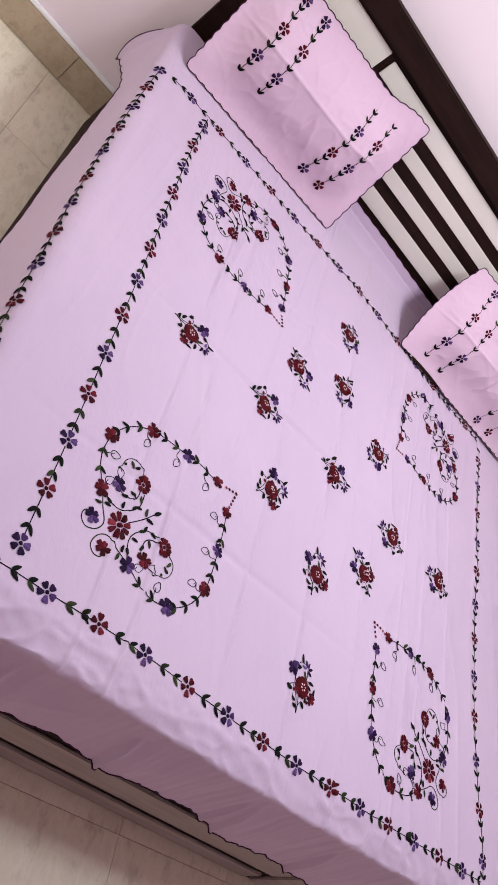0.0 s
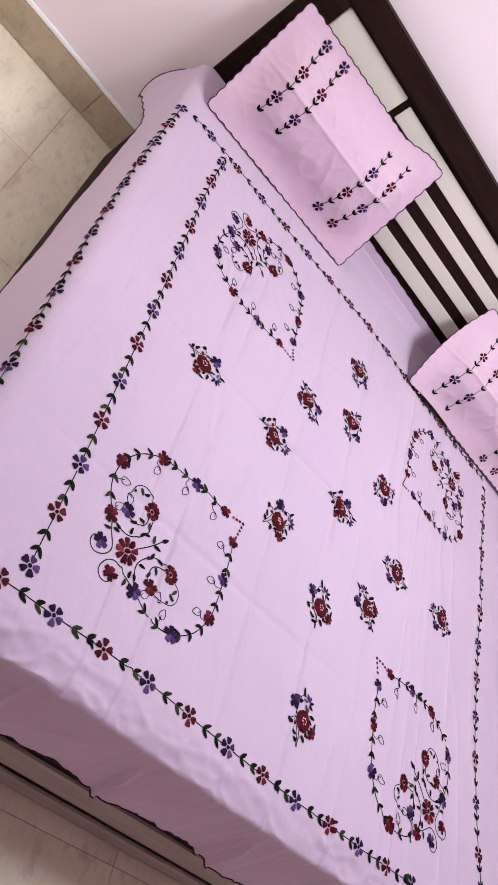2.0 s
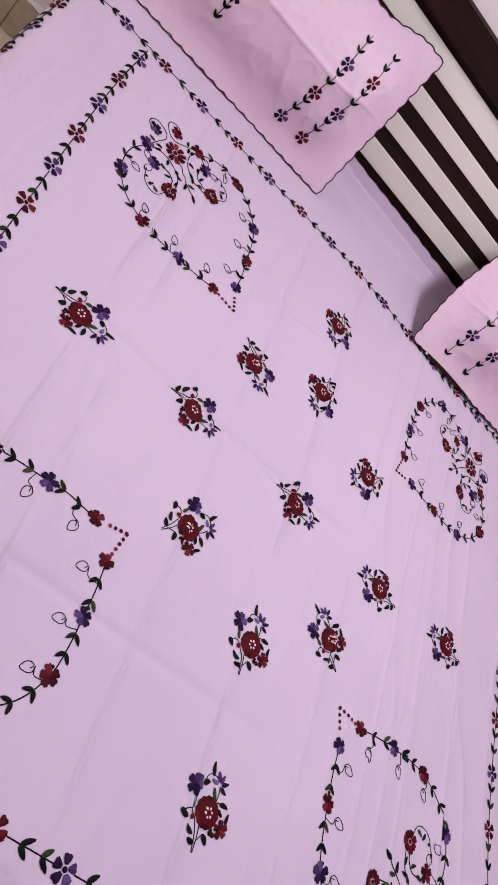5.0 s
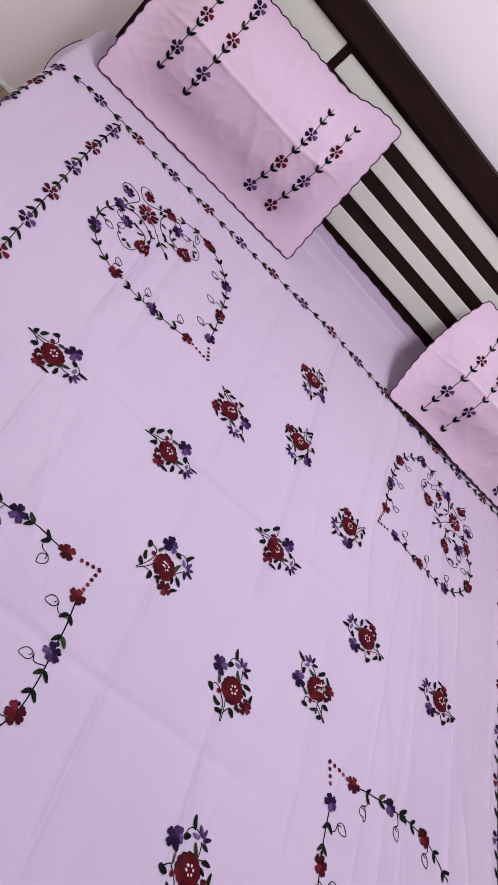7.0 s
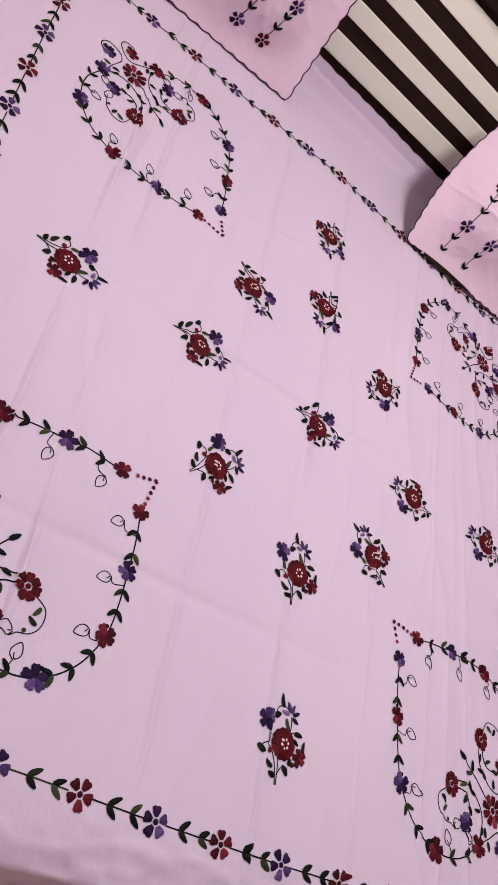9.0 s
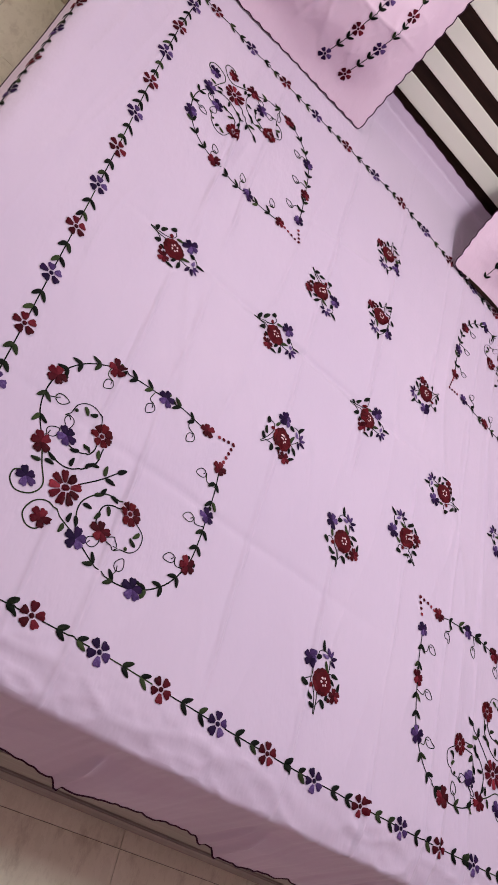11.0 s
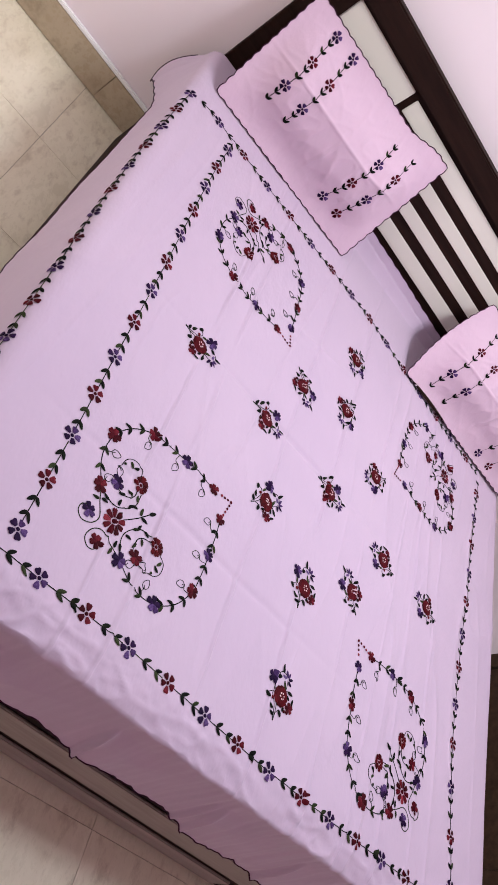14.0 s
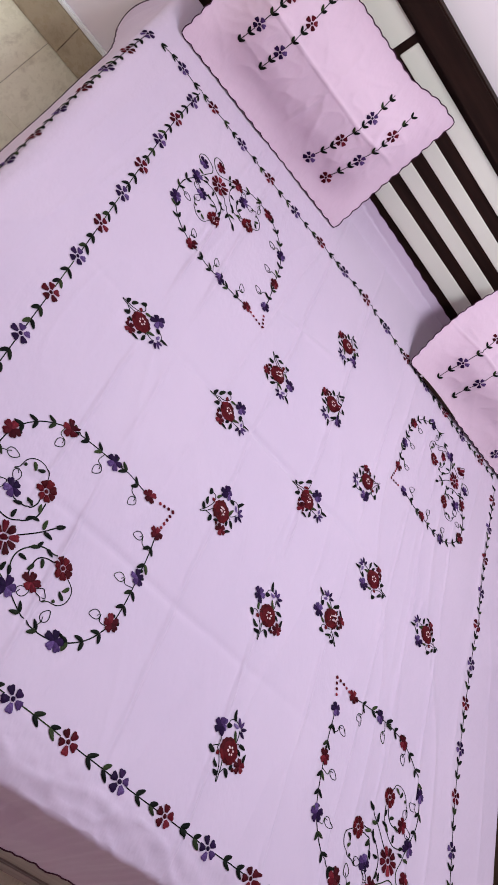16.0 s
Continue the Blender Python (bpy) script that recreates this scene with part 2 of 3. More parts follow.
# frame sides, foot board
box("side_rail", (-0.213, -0.10, 0.0), (-0.183, 1.83, 0.33), WENGE, bed, 0.004).matrix_world = pose(0, 0, 0, 0, 0, -1.1)
box("side_rail", (1.695, -0.10, 0.0), (1.725, 1.83, 0.33), WENGE, bed, 0.004)
box("platform", (-0.145, -0.12, 0.27), (1.695, 1.83, 0.33), WENGE, bed, 0.003)
fb = box("footboard", (-0.175, -0.015, 0.0), (1.725, 0.015, 0.33), WENGE, bed, 0.004)
fb.matrix_world = pose(0, -0.133, 0, 0, 0, -1.15)
for z0, z1 in ((0.130, 0.245), (0.018, 0.095)):
    box("foot_slat", (0.215, -0.024, z0), (1.243, -0.0155, z1), SHADED_LAMINATE, fb, 0.003, "laminate slat, greyed for the shade at the foot")
for x0, x1 in ((-0.12, 0.192), (1.266, 1.68)):
    box("foot_panel", (x0, -0.024, 0.022), (x1, -0.0155, 0.262), SHADED_LAMINATE, fb, 0.003, "laminate panel, greyed for the shade at the foot")

# mattress
mat_ob = tagged(box("mattress", (XL + 0.01, -0.06, 0.331), (XR - 0.01, YH, TOPZ - 0.02), MATTRESS, bevel=0.03), "plain thick mattress under the bedspread", "mattress")


# ---------------------------------------------------------------- bedspread
def left_drop(y):
    return 0.180 + 0.25 * min(max(1.55 - y, 0), 0.4) + 0.12 * min(max(1.15 - y, 0), 1.0) + 0.15 * bell(y - 1.94, 0.27)


FOOT_HANG = ((-0.20, 0.174), (0.16, 0.194), (0.33, 0.200), (0.44, 0.202), (0.49, 0.189), (0.58, 0.196), (0.67, 0.206), (0.745, 0.204), (1.0, 0.216), (1.15, 0.224), (1.31, 0.248), (1.45, 0.246), (1.75, 0.332))


def foot_drop(x):
    """length of cloth that hangs at the foot: longer to one side, with a step at each packing fold"""
    for (x0, d0), (x1, d1) in zip(FOOT_HANG, FOOT_HANG[1:]):
        if x <= x1:
            break
    return d0 + (d1 - d0) * min(1.0, max(0.0, (x - x0) / (x1 - x0)))


def ease(d, r, slope=0.0):
    """how far a cloth that rounds an edge of radius r, from a first slope, has gone out and down after a length d"""
    if d <= 0:
        return 0.0, 0.0
    arc = r * (math.pi / 2 - slope)
    a = slope + min(d, arc) / r
    e = max(0.0, d - arc)
    return r * (math.sin(a) - math.sin(slope)) + 0.05 * e, r * (math.cos(slope) - math.cos(a)) + 0.99 * e


def bell(d, w):
    return math.exp(-(d / w) ** 2)


def ridged(x, y, z, sharp):
    """noise that runs in thin ridges, as folds in a cloth do"""
    return (1 - min(1.0, abs(noise.noise(Vector((x, y, z)))) * 1.6)) ** sharp


def crease(x, y):
    """fold lines left from packing, and soft wrinkles"""
    n = noise.noise(Vector((x * 2.1, y * 2.1, 0.3)))
    m = noise.noise(Vector((x * 7.0, y * 3.0, 4.1)))
    z = 0.005 * n + 0.0022 * m
    for x0, lean, w, amp, seed in ((0.73, 0.05, 0.009, 0.0052, 0), (1.23, 0.03, 0.010, 0.0046, 3), (0.93, 0.06, 0.008, 0.0040, 5), (0.27, 0.02, 0.011, 0.0040, 8), (1.10, 0.07, 0.008, 0.0036, 12), (0.52, 0.05, 0.010, 0.0034, 15), (0.17, 0.04, 0.008, 0.0040, 21), (1.38, 0.02, 0.009, 0.0036, 24)):
        z += amp * bell(x - x0 - lean * y - 0.006 * noise.noise(Vector((seed, y * 6, 1))), w * 0.42) * 3.0 * max(0.0, 0.45 + 1.1 * noise.noise(Vector((seed, y * 3.3, 7))))
    z -= 0.0060 * bell(y - 0.742 - 0.006 * noise.noise(Vector((x * 5, 2, 2))), 0.009) * bell(x - 0.62, 0.40)
    z -= 0.0036 * bell(y - 0.27 + 0.03 * x, 0.010) * bell(x - 0.45, 0.40)
    z += 0.0040 * bell(y - 1.13 - 0.25 * (x - 0.5), 0.012) * bell(x - 0.62, 0.16)
    z += 0.0050 * ridged(x * 3.2 - y * 0.2, y * 0.8, 2.6, 16) + 0.0026 * ridged(x * 6.5 - y * 0.5 + 3, y * 1.3 + x, 8.1, 9)
    z += 0.0070 * bell(x + 0.115, 0.026) * bell(y - 1.15, 0.40)
    z += 0.0055 * bell(x + 0.06 - 0.05 * y, 0.020) * bell(y - 1.0, 0.30)
    z *= 1 - 0.75 * min(1.0, max(0.0, (y - 1.46) / 0.14))
    edge = 0.9 * bell(y - foot_edge(x) - 0.015, 0.05)
    z += edge * (0.0040 * ridged(x * 7.3 + y * 9, y * 15 - x * 3, 3.3, 5) + 0.0050 * ridged(x * 17 - y * 14, y * 22 + x * 5, 9.3, 3) * max(0.0, 0.5 + 1.4 * noise.noise(Vector((x * 3.1, 4, 4)))) + 0.005 * noise.noise(Vector((x * 6, y * 26, 2.0))) + 0.0032 * noise.noise(Vector((x * 23 + y * 20, y * 40, 5.0))))
    return z


def lay(sx, sy):
    """the place in the room of a point of the flat cloth"""
    cx = min(max(sx, XL), XR)
    fe = foot_edge(cx)
    cy = min(max(sy, fe), YH)
    ol, dl = ease(XL - sx, 0.045)
    orr, dr = ease(sx - XR, 0.045)
    of, df = ease(fe - sy, 0.014, 0.46)
    hang = max(dl, dr, df)
    near = min(1.0, max(0.0, 1 - (sy - fe) / 0.085))
    x = cx - ol + orr
    if df > 0:
        of += min(df, 0.02) * (0.22 * noise.noise(Vector((cx * 26, 2, 8))) + 0.12 * noise.noise(Vector((cx * 61, 5, 8))))
    y = cy - of - 0.09 * max(0.0, df - 0.02)
    z = TOPZ - hang - 0.021 * near * near + crease(sx, sy) * (1 if hang < 0.03 else max(0, 1 - (hang - 0.03) / 0.05))
    deep = max(0.0, hang - 0.05)
    if dl > 0.05:
        x -= deep * (0.04 + 0.03 * noise.noise(Vector((0, sy * 3.2, 1.0))) + 0.008 * math.sin(sy * 19)) + 0.040 * math.sin(math.pi * min(1.0, deep / 0.30)) * bell(sy - 1.90, 0.20)
        y += 0.22 * deep * bell(sy - 1.86, 0.15)
    if dr > 0.05:
        x += deep * (0.12 * noise.noise(Vector((0, sy * 3.2, 9.0))) + 0.05 * math.sin(sy * 17))
    if df > 0.05:
        pleat = line = 0.0
        for a, lean, much in ((0.115, 0.0, 1.0), (0.422, 0.10, 1.3), (0.752, 0.0, 0.7), (0.778, 0.10, 0.9), (1.06, 0.10, 0.9), (1.38, 0.1, 0.9)):
            off = sx - a - lean * deep
            pleat += much * (max(0.0, 1 - off / 0.20) if off > 0 else max(0.0, 1 + off / 0.008))
            line += much * bell(off, 0.006)
        fold = ridged(sx * 2.6 + deep * 3, deep * 7 + sx * 2.2, 6.4, 5)
        y -= deep * (0.06 * noise.noise(Vector((sx * 3.4, 0, 5.0))) + 0.04 * noise.noise(Vector((sx * 14, 3, deep * 9)))) + min(deep, 0.06) * (0.17 * pleat + 0.05 * fold) + 0.006 * line * min(1.0, deep / 0.02)
    if sy > YH:
        # the head end climbs towards the headboard and turns up in a narrow strip
        d = sy - YH
        flat_here = 1 - min(1.0, max(0.0, (0.16 - sx) / 0.26))
        kink = 0.098 + 0.005 * noise.noise(Vector((sx * 4, 1, 6)))
        y += 0.42 * min(d, kink) + 0.20 * max(0.0, d - kink)
        if hang < 0.02:
            lower = 1 - 0.45 * min(1.0, max(0.0, (sx - 0.55) / 0.65))
            z += flat_here * (lower * 0.052 * (min(d, kink) / kink) ** 1.7 + 0.85 * max(0.0, d - kink) - 0.006 * bell(d - kink, 0.004))
    return Vector((x, y, z))


def on_sheet(sx, sy, h=0.0):
    p = lay(sx, sy)
    if not h:
        return p
    e = 0.004
    n = (lay(sx + e, sy) - lay(sx - e, sy)).cross(lay(sx, sy + e) - lay(sx, sy - e))
    return p + n.normalized() * h


def scallop(s):
    return 0.007 * abs(math.sin(math.pi * s / 0.055))


def spread(lo, hi, step):
    n = max(1, round((hi - lo) / step))
    return [lo + (hi - lo) * k / n for k in range(n + 1)]


RIGHT_DROP, HEAD_END = 0.20, 1.893
us = [(-1, k / 22) for k in range(22, 0, -1)] + [(0, x) for x in spread(XL, XR, 0.0042)] + [(1, k / 16) for k in range(1, 17)]
vs = [(-1, (k / 36) ** 1.5) for k in range(36, 0, -1)] + [(0, k) for k in spread(0, 1, 0.0056 / 1.9)] + [(1, k / 26) for k in range(1, 27)]


def flat(u, v):
    zone, k = v
    ux = u[1] if u[0] == 0 else (XL if u[0] < 0 else XR)
    fe = foot_edge(ux)
    if zone == 0:
        sy = fe + (YH - fe) * k
    elif zone > 0:
        sy = YH + (HEAD_END - YH + 0.5 * scallop(ux)) * k
    else:
        sy = fe - (foot_drop(ux) + scallop(ux)) * k
    if u[0] == 0:
        sx = u[1]
    elif u[0] < 0:
        sx = XL - (left_drop(sy) + scallop(sy)) * u[1]
    else:
        sx = XR + (RIGHT_DROP + scallop(sy)) * u[1]
    return sx, sy


verts = [lay(*flat(u, v)) for v in vs for u in us]
nu = len(us)
faces = [(j * nu + i, j * nu + i + 1, (j + 1) * nu + i + 1, (j + 1) * nu + i) for j in range(len(vs) - 1) for i in range(nu - 1)]
bedspread = tagged(new("bedspread", mesh_of("bedspread", verts, faces, SHEET, True)), "lilac cotton bedspread embroidered with red and violet flowers", "bedspread")


# ---------------------------------------------------------------- embroidery
class Stitches:
    """patches of embroidery, drawn on a flat cloth and laid on it by a place function (x, y, height)"""

    def __init__(self, place, move=None):
        self.place, self.verts, self.faces, self.move = place, [], [], move or (lambda x, y: (x, y))

    def put(self, x, y, h):
        self.verts.append(self.place(*self.move(x, y), h))
        return len(self.verts) - 1

    def patch(self, outline, dome=0.0016, base=0.0015):
        cx = sum(p[0] for p in outline) / len(outline)
        cy = sum(p[1] for p in outline) / len(outline)
        ring = [self.put(x, y, base) for x, y in outline]
        mid = [self.put(cx + (x - cx) * 0.55, cy + (y - cy) * 0.55, base + dome * 0.8) for x, y in outline]
        top = self.put(cx, cy, base + dome)
        n = len(ring)
        for k in range(n):
            self.faces.append((ring[k], ring[(k + 1) % n], mid[(k + 1) % n], mid[k]))
            self.faces.append((mid[k], mid[(k + 1) % n], top))

    def leaf(self, x, y, turn, length, width, bend=0.0):
        c, s = math.cos(turn), math.sin(turn)
        pts = []
        for k in range(10):
            a = 2 * math.pi * k / 10
            u = 0.5 - 0.5 * math.cos(a)
            w = 0.88 * width / 2 * math.sin(a) * (1.15 - 0.5 * u)
            w += bend * length * math.sin(math.pi * u)
            pts.append((x + c * u * length - s * w, y + s * u * length + c * w))
        self.patch(pts)

    def disc(self, x, y, r, n=8):
        self.patch([(x + r * math.cos(2 * math.pi * k / n), y + r * math.sin(2 * math.pi * k / n)) for k in range(n)])

    def petal(self, x, y, turn, start, end, width):
        """a heart-ended petal that points away from (x, y)"""
        shape = ((0.0, 0.18), (0.45, 0.42), (0.82, 0.5), (1.0, 0.26), (0.93, 0.0), (1.0, -0.26), (0.82, -0.5), (0.45, -0.42), (0.0, -0.18))
        c, s = math.cos(turn), math.sin(turn)
        pts = []
        for u, w in shape:
            u, w = start + (end - start) * u, w * width
            pts.append((x + c * u - s * w, y + s * u + c * w))
        self.patch(pts)

    def stem(self, points, width=0.0022, h=0.0012):
        pts = [Vector(p) for p in smooth_line(points)]
        last = None
        for k, p in enumerate(pts):
            d = (pts[min(k + 1, len(pts) - 1)] - pts[max(k - 1, 0)]).normalized()
            n = Vector((-d.y, d.x)) * width / 2
            row = [self.put(p.x + n.x, p.y + n.y, h - 0.0006), self.put(p.x, p.y, h + 0.0006), self.put(p.x - n.x, p.y - n.y, h - 0.0006)]
            if last:
                for a in (0, 1):
                    self.faces.append((last[a], last[a + 1], row[a + 1], row[a]))
            last = row

    def curl(self, x, y, turn, size=0.020):
        """an open leaf, stitched as an outline"""
        c, s = math.cos(turn), math.sin(turn)
        shape = ((0, 0), (0.25, 0.38), (0.7, 0.42), (1.25, 0.05), (0.85, -0.30), (0.40, -0.34), (0.10, -0.05), (0.45, 0.16))
        self.stem([(x + (c * u - s * w) * size, y + (s * u + c * w) * size) for u, w in shape], 0.0015)

    def done(self, name, mat, parent, label=""):
        me = mesh_of(name, self.verts, self.faces, mat, True)
        return part(name, me, parent, label)


def smooth_line(points, per=6):
    pts = [Vector(p) for p in points]
    pts = [pts[0] * 2 - pts[1]] + pts + [pts[-1] * 2 - pts[-2]]
    out = []
    for k in range(1, len(pts) - 2):
        a, b, c, d = pts[k - 1:k + 3]
        for j in range(per):
            t = j / per
            out.append(0.5 * ((2 * b) + (c - a) * t + (2 * a - 5 * b + 4 * c - d) * t * t + (3 * b - a - 3 * c + d) * t ** 3))
    out.append(pts[-2])
    return out


rnd = random.Random(7)


def five_petals(place, move, x, y, r, turn, mat, parent, n=5, wide=0.72):
    f = Stitches(place, move)
    for k in range(n):
        a = turn + 2 * math.pi * k / n
        f.petal(x, y, a, r * 0.29, r * rnd.uniform(0.92, 1.06), r * wide * rnd.uniform(0.92, 1.06))
    f.disc(x, y, r * 0.21, 7)
    return f.done("flower", mat, parent, "red stitched flower" if mat in (RED, ROSE) else "violet stitched flower")


def pansy(place, move, x, y, r, turn, mat, parent):
    f = Stitches(place, move)
    for k, (a, e) in enumerate(((0.0, 1.0), (1.15, 0.95), (2.5, 0.9), (3.7, 1.05), (5.1, 0.95))):
        f.petal(x, y, turn + a, 0.0, r * e * rnd.uniform(0.92, 1.12), r * 0.76)
    return f.done("flower", mat, parent, "red stitched flower" if mat in (RED, ROSE) else "violet stitched flower")


def vine(name, place, parent, points, first, gap, size=0.0205, colours=None, back=False, leafy=2, mat=GREEN):
    """a border: flowers of two colours in turn along a line, with leaf pairs between. first: length to the first flower"""
    line = [Vector(p) for p in smooth_line(points, 12)]
    at = [0.0]
    for a, b in zip(line, line[1:]):
        at.append(at[-1] + (b - a).length)

    def spot(s):
        k = 0
        while k < len(at) - 2 and at[k + 1] < s:
            k += 1
        t = (s - at[k]) / max(1e-6, at[k + 1] - at[k])
        d = (line[k + 1] - line[k]).normalized()
        return line[k].lerp(line[k + 1], t), math.atan2(d.y, d.x)

    v = Stitches(place)
    total = at[-1]
    flowers = []
    s, k = first, 0
    while s <= total + 0.012:
        flowers.append(s)
        s += gap * rnd.uniform(0.97, 1.03)
    marks = [-gap + first] + flowers + [flowers[-1] + gap]
    begin = total
    for a, b in zip(marks, marks[1:]):
        for w in (0.36, 0.66) if leafy == 2 else (0.5,):
            q = a + (b - a) * (w if not back else 1 - w)
            if q < 0.004 or q > total:
                continue
            begin = min(begin, q)
            p, turn = spot(q)
            if back:
                turn += math.pi
            for side in (1, -1):
                v.leaf(p.x, p.y, turn + side * rnd.uniform(0.48, 0.80), size * rnd.uniform(0.95, 1.15), size * rnd.uniform(0.50, 0.60), side * 0.02)
    edges = [min(begin, flowers[0])] + [e for f in flowers for e in (max(0, f - size * 0.85), min(total, f + size * 0.85))] + [total]
    for a, b in zip(edges[::2], edges[1::2]):
        if b - a > 0.01:
            v.stem([tuple(spot(a + (b - a) * t / 5)[0]) for t in range(6)], 0.0022)
    ob = v.done(name, mat, parent, "dark green stitched vine with leaf pairs")
    for k, f in enumerate(flowers):
        p, turn = spot(f)
        five_petals(place, None, p.x, p.y, size, turn + rnd.uniform(-0.5, 0.5), (colours or (RED, VIOLET))[k % 2], ob)
    return ob


vine("border_vine", on_sheet, bedspread, [(0.0, 0.0), (0.004, 0.25), (0.002, 0.5), (-0.002, 0.8), (-0.010, 1.1), (-0.012, 1.3), (-0.004, 1.49)], 0.0, 0.1215, colours=(VIOLET, RED), back=True)
vine("border_vine", on_sheet, bedspread, [(-0.155, -0.048), (0.079, -0.049), (0.32, -0.053), (0.55, -0.069), (0.79, -0.083), (1.02, -0.093), (1.26, -0.096), (1.59, -0.097)], 0.0, 0.1180, colours=(VIOLET, RED))
vine("border_vine", on_sheet, bedspread, [(-0.19, 1.49), (-0.084, 1.505), (0.16, 1.509), (0.40, 1.514), (0.67, 1.532), (0.79, 1.536), (0.905, 1.524), (1.12, 1.497), (1.33, 1.487), (1.60, 1.483)], 0.116, 0.1225, colours=(VIOLET, RED))
vine("border_vine", on_sheet, bedspread, [(1.612, 1.44), (1.604, 1.20), (1.590, 0.87), (1.573, 0.61), (1.567, 0.40), (1.575, 0.18), (1.598, 0.0), (1.60, -0.09)], 0.06, 0.130, colours=(RED, VIOLET), back=True)
vine("border_vine", on_sheet, bedspread, [(-0.192, 1.50), (-0.206, 1.3), (-0.219, 1.1), (-0.224, 0.85), (-0.220, 0.6), (-0.214, 0.3), (-0.212, 0.02)], 0.012, 0.1165, colours=(VIOLET, RED))


def bouquet(x, y, turn, size=1.0):
    c, s = math.cos(turn - math.pi / 2) * size, math.sin(turn - math.pi / 2) * size

    def move(a, b):
        return x + c * a - s * b, y + s * a + c * b

    v = Stitches(on_sheet, move)
    for pts in (((-0.011, -0.058), (-0.014, -0.035), (-0.022, -0.012), (-0.034, -0.004), (-0.045, -0.012)),
                ((-0.009, -0.058), (-0.008, -0.035), (-0.010, -0.020)),
                ((-0.010, -0.045), (-0.002, -0.034), (0.004, -0.029), (0.012, -0.034)),
                ((0.012, 0.016), (0.014, 0.030), (0.013, 0.042)), ((0.010, 0.050), (-0.004, 0.055), (-0.014, 0.050), (-0.017, 0.040)),
                ((0.013, 0.018), (0.018, 0.020), (0.026, 0.020))):
        v.stem(pts, 0.0016)
    for a, b, t, l, w in ((-0.003, 0.052, 1.75, 0.022, 0.009), (-0.020, 0.036, 0.5, 0.014, 0.012), (0.011, 0.018, 2.0, 0.022, 0.009), (0.020, 0.019, -0.1, 0.018, 0.010),
                          (0.017, 0.010, -0.5, 0.015, 0.009), (0.040, -0.006, 1.45, 0.018, 0.008), (0.002, -0.030, -0.9, 0.016, 0.012), (-0.028, -0.002, 1.75, 0.017, 0.008),
                          (-0.049, -0.008, -0.8, 0.016, 0.012), (-0.019, -0.036, 2.5, 0.019, 0.010), (-0.012, -0.046, 2.9, 0.015, 0.011), (0.013, -0.028, 1.2, 0.012, 0.008)):
        v.leaf(a, b, t, l, w, 0.06)
    ob = v.done("bouquet", GREEN, bedspread, "stitched bouquet with a dark red rose")
    r = Stitches(on_sheet, move)
    for k in range(7):
        a = 2 * math.pi * k / 7 + 0.2
        r.petal(0, 0, a, 0.004, 0.0235, 0.021)
    r.patch([(0.017 * math.cos(2 * math.pi * k / 12), 0.017 * math.sin(2 * math.pi * k / 12)) for k in range(12)], 0.0010, 0.0034)
    r.disc(-0.026, -0.013, 0.0045, 7), r.disc(0.020, -0.025, 0.0042, 7)
    rose = r.done("rose", ROSE, ob, "dark red stitched rose")
    d = Stitches(on_sheet, move)
    for k in range(6):
        a = 2 * math.pi * k / 6 + 0.3
        d.patch([(0.0065 * math.cos(a) + 0.0024 * math.cos(2 * math.pi * j / 5 + k), 0.0065 * math.sin(a) + 0.0024 * math.sin(2 * math.pi * j / 5 + k)) for j in range(5)], 0.0008, 0.0052)
    d.done("stamens", CREAM, ob, "pale stitched stamens")
    pansy(on_sheet, move, -0.035, 0.029, 0.0165, 1.4, VIOLET, ob)
    pansy(on_sheet, move, 0.033, -0.014, 0.0135, 0.6, RED, ob)
    st = Stitches(on_sheet, move)
    for k, (a, l) in enumerate(((1.9, 0.017), (1.2, 0.015), (0.4, 0.016), (-0.5, 0.015), (2.9, 0.014))):
        st.leaf(0.011 + 0.004 * math.cos(a), 0.043 + 0.004 * math.sin(a), a, l, 0.0085)
    st.done("flower", VIOLET, ob, "violet stitched star flower")


deg = math.radians
for x, y, t in ((0.183, 0.722, 0), (0.469, 0.729, 2), (0.777, 0.713, 0), (0.771, 0.084, 92), (0.763, 0.377, 93), (0.757, 1.281, -90), (0.762, 1.039, -92), (1.340, 0.682, 180),
                (1.075, 0.684, 178), (0.551, 0.498, 45), (0.561, 0.952, -43), (0.971, 0.935, -135), (0.954, 0.489, 135)):
    bouquet(x, y, deg(t), 1.07)


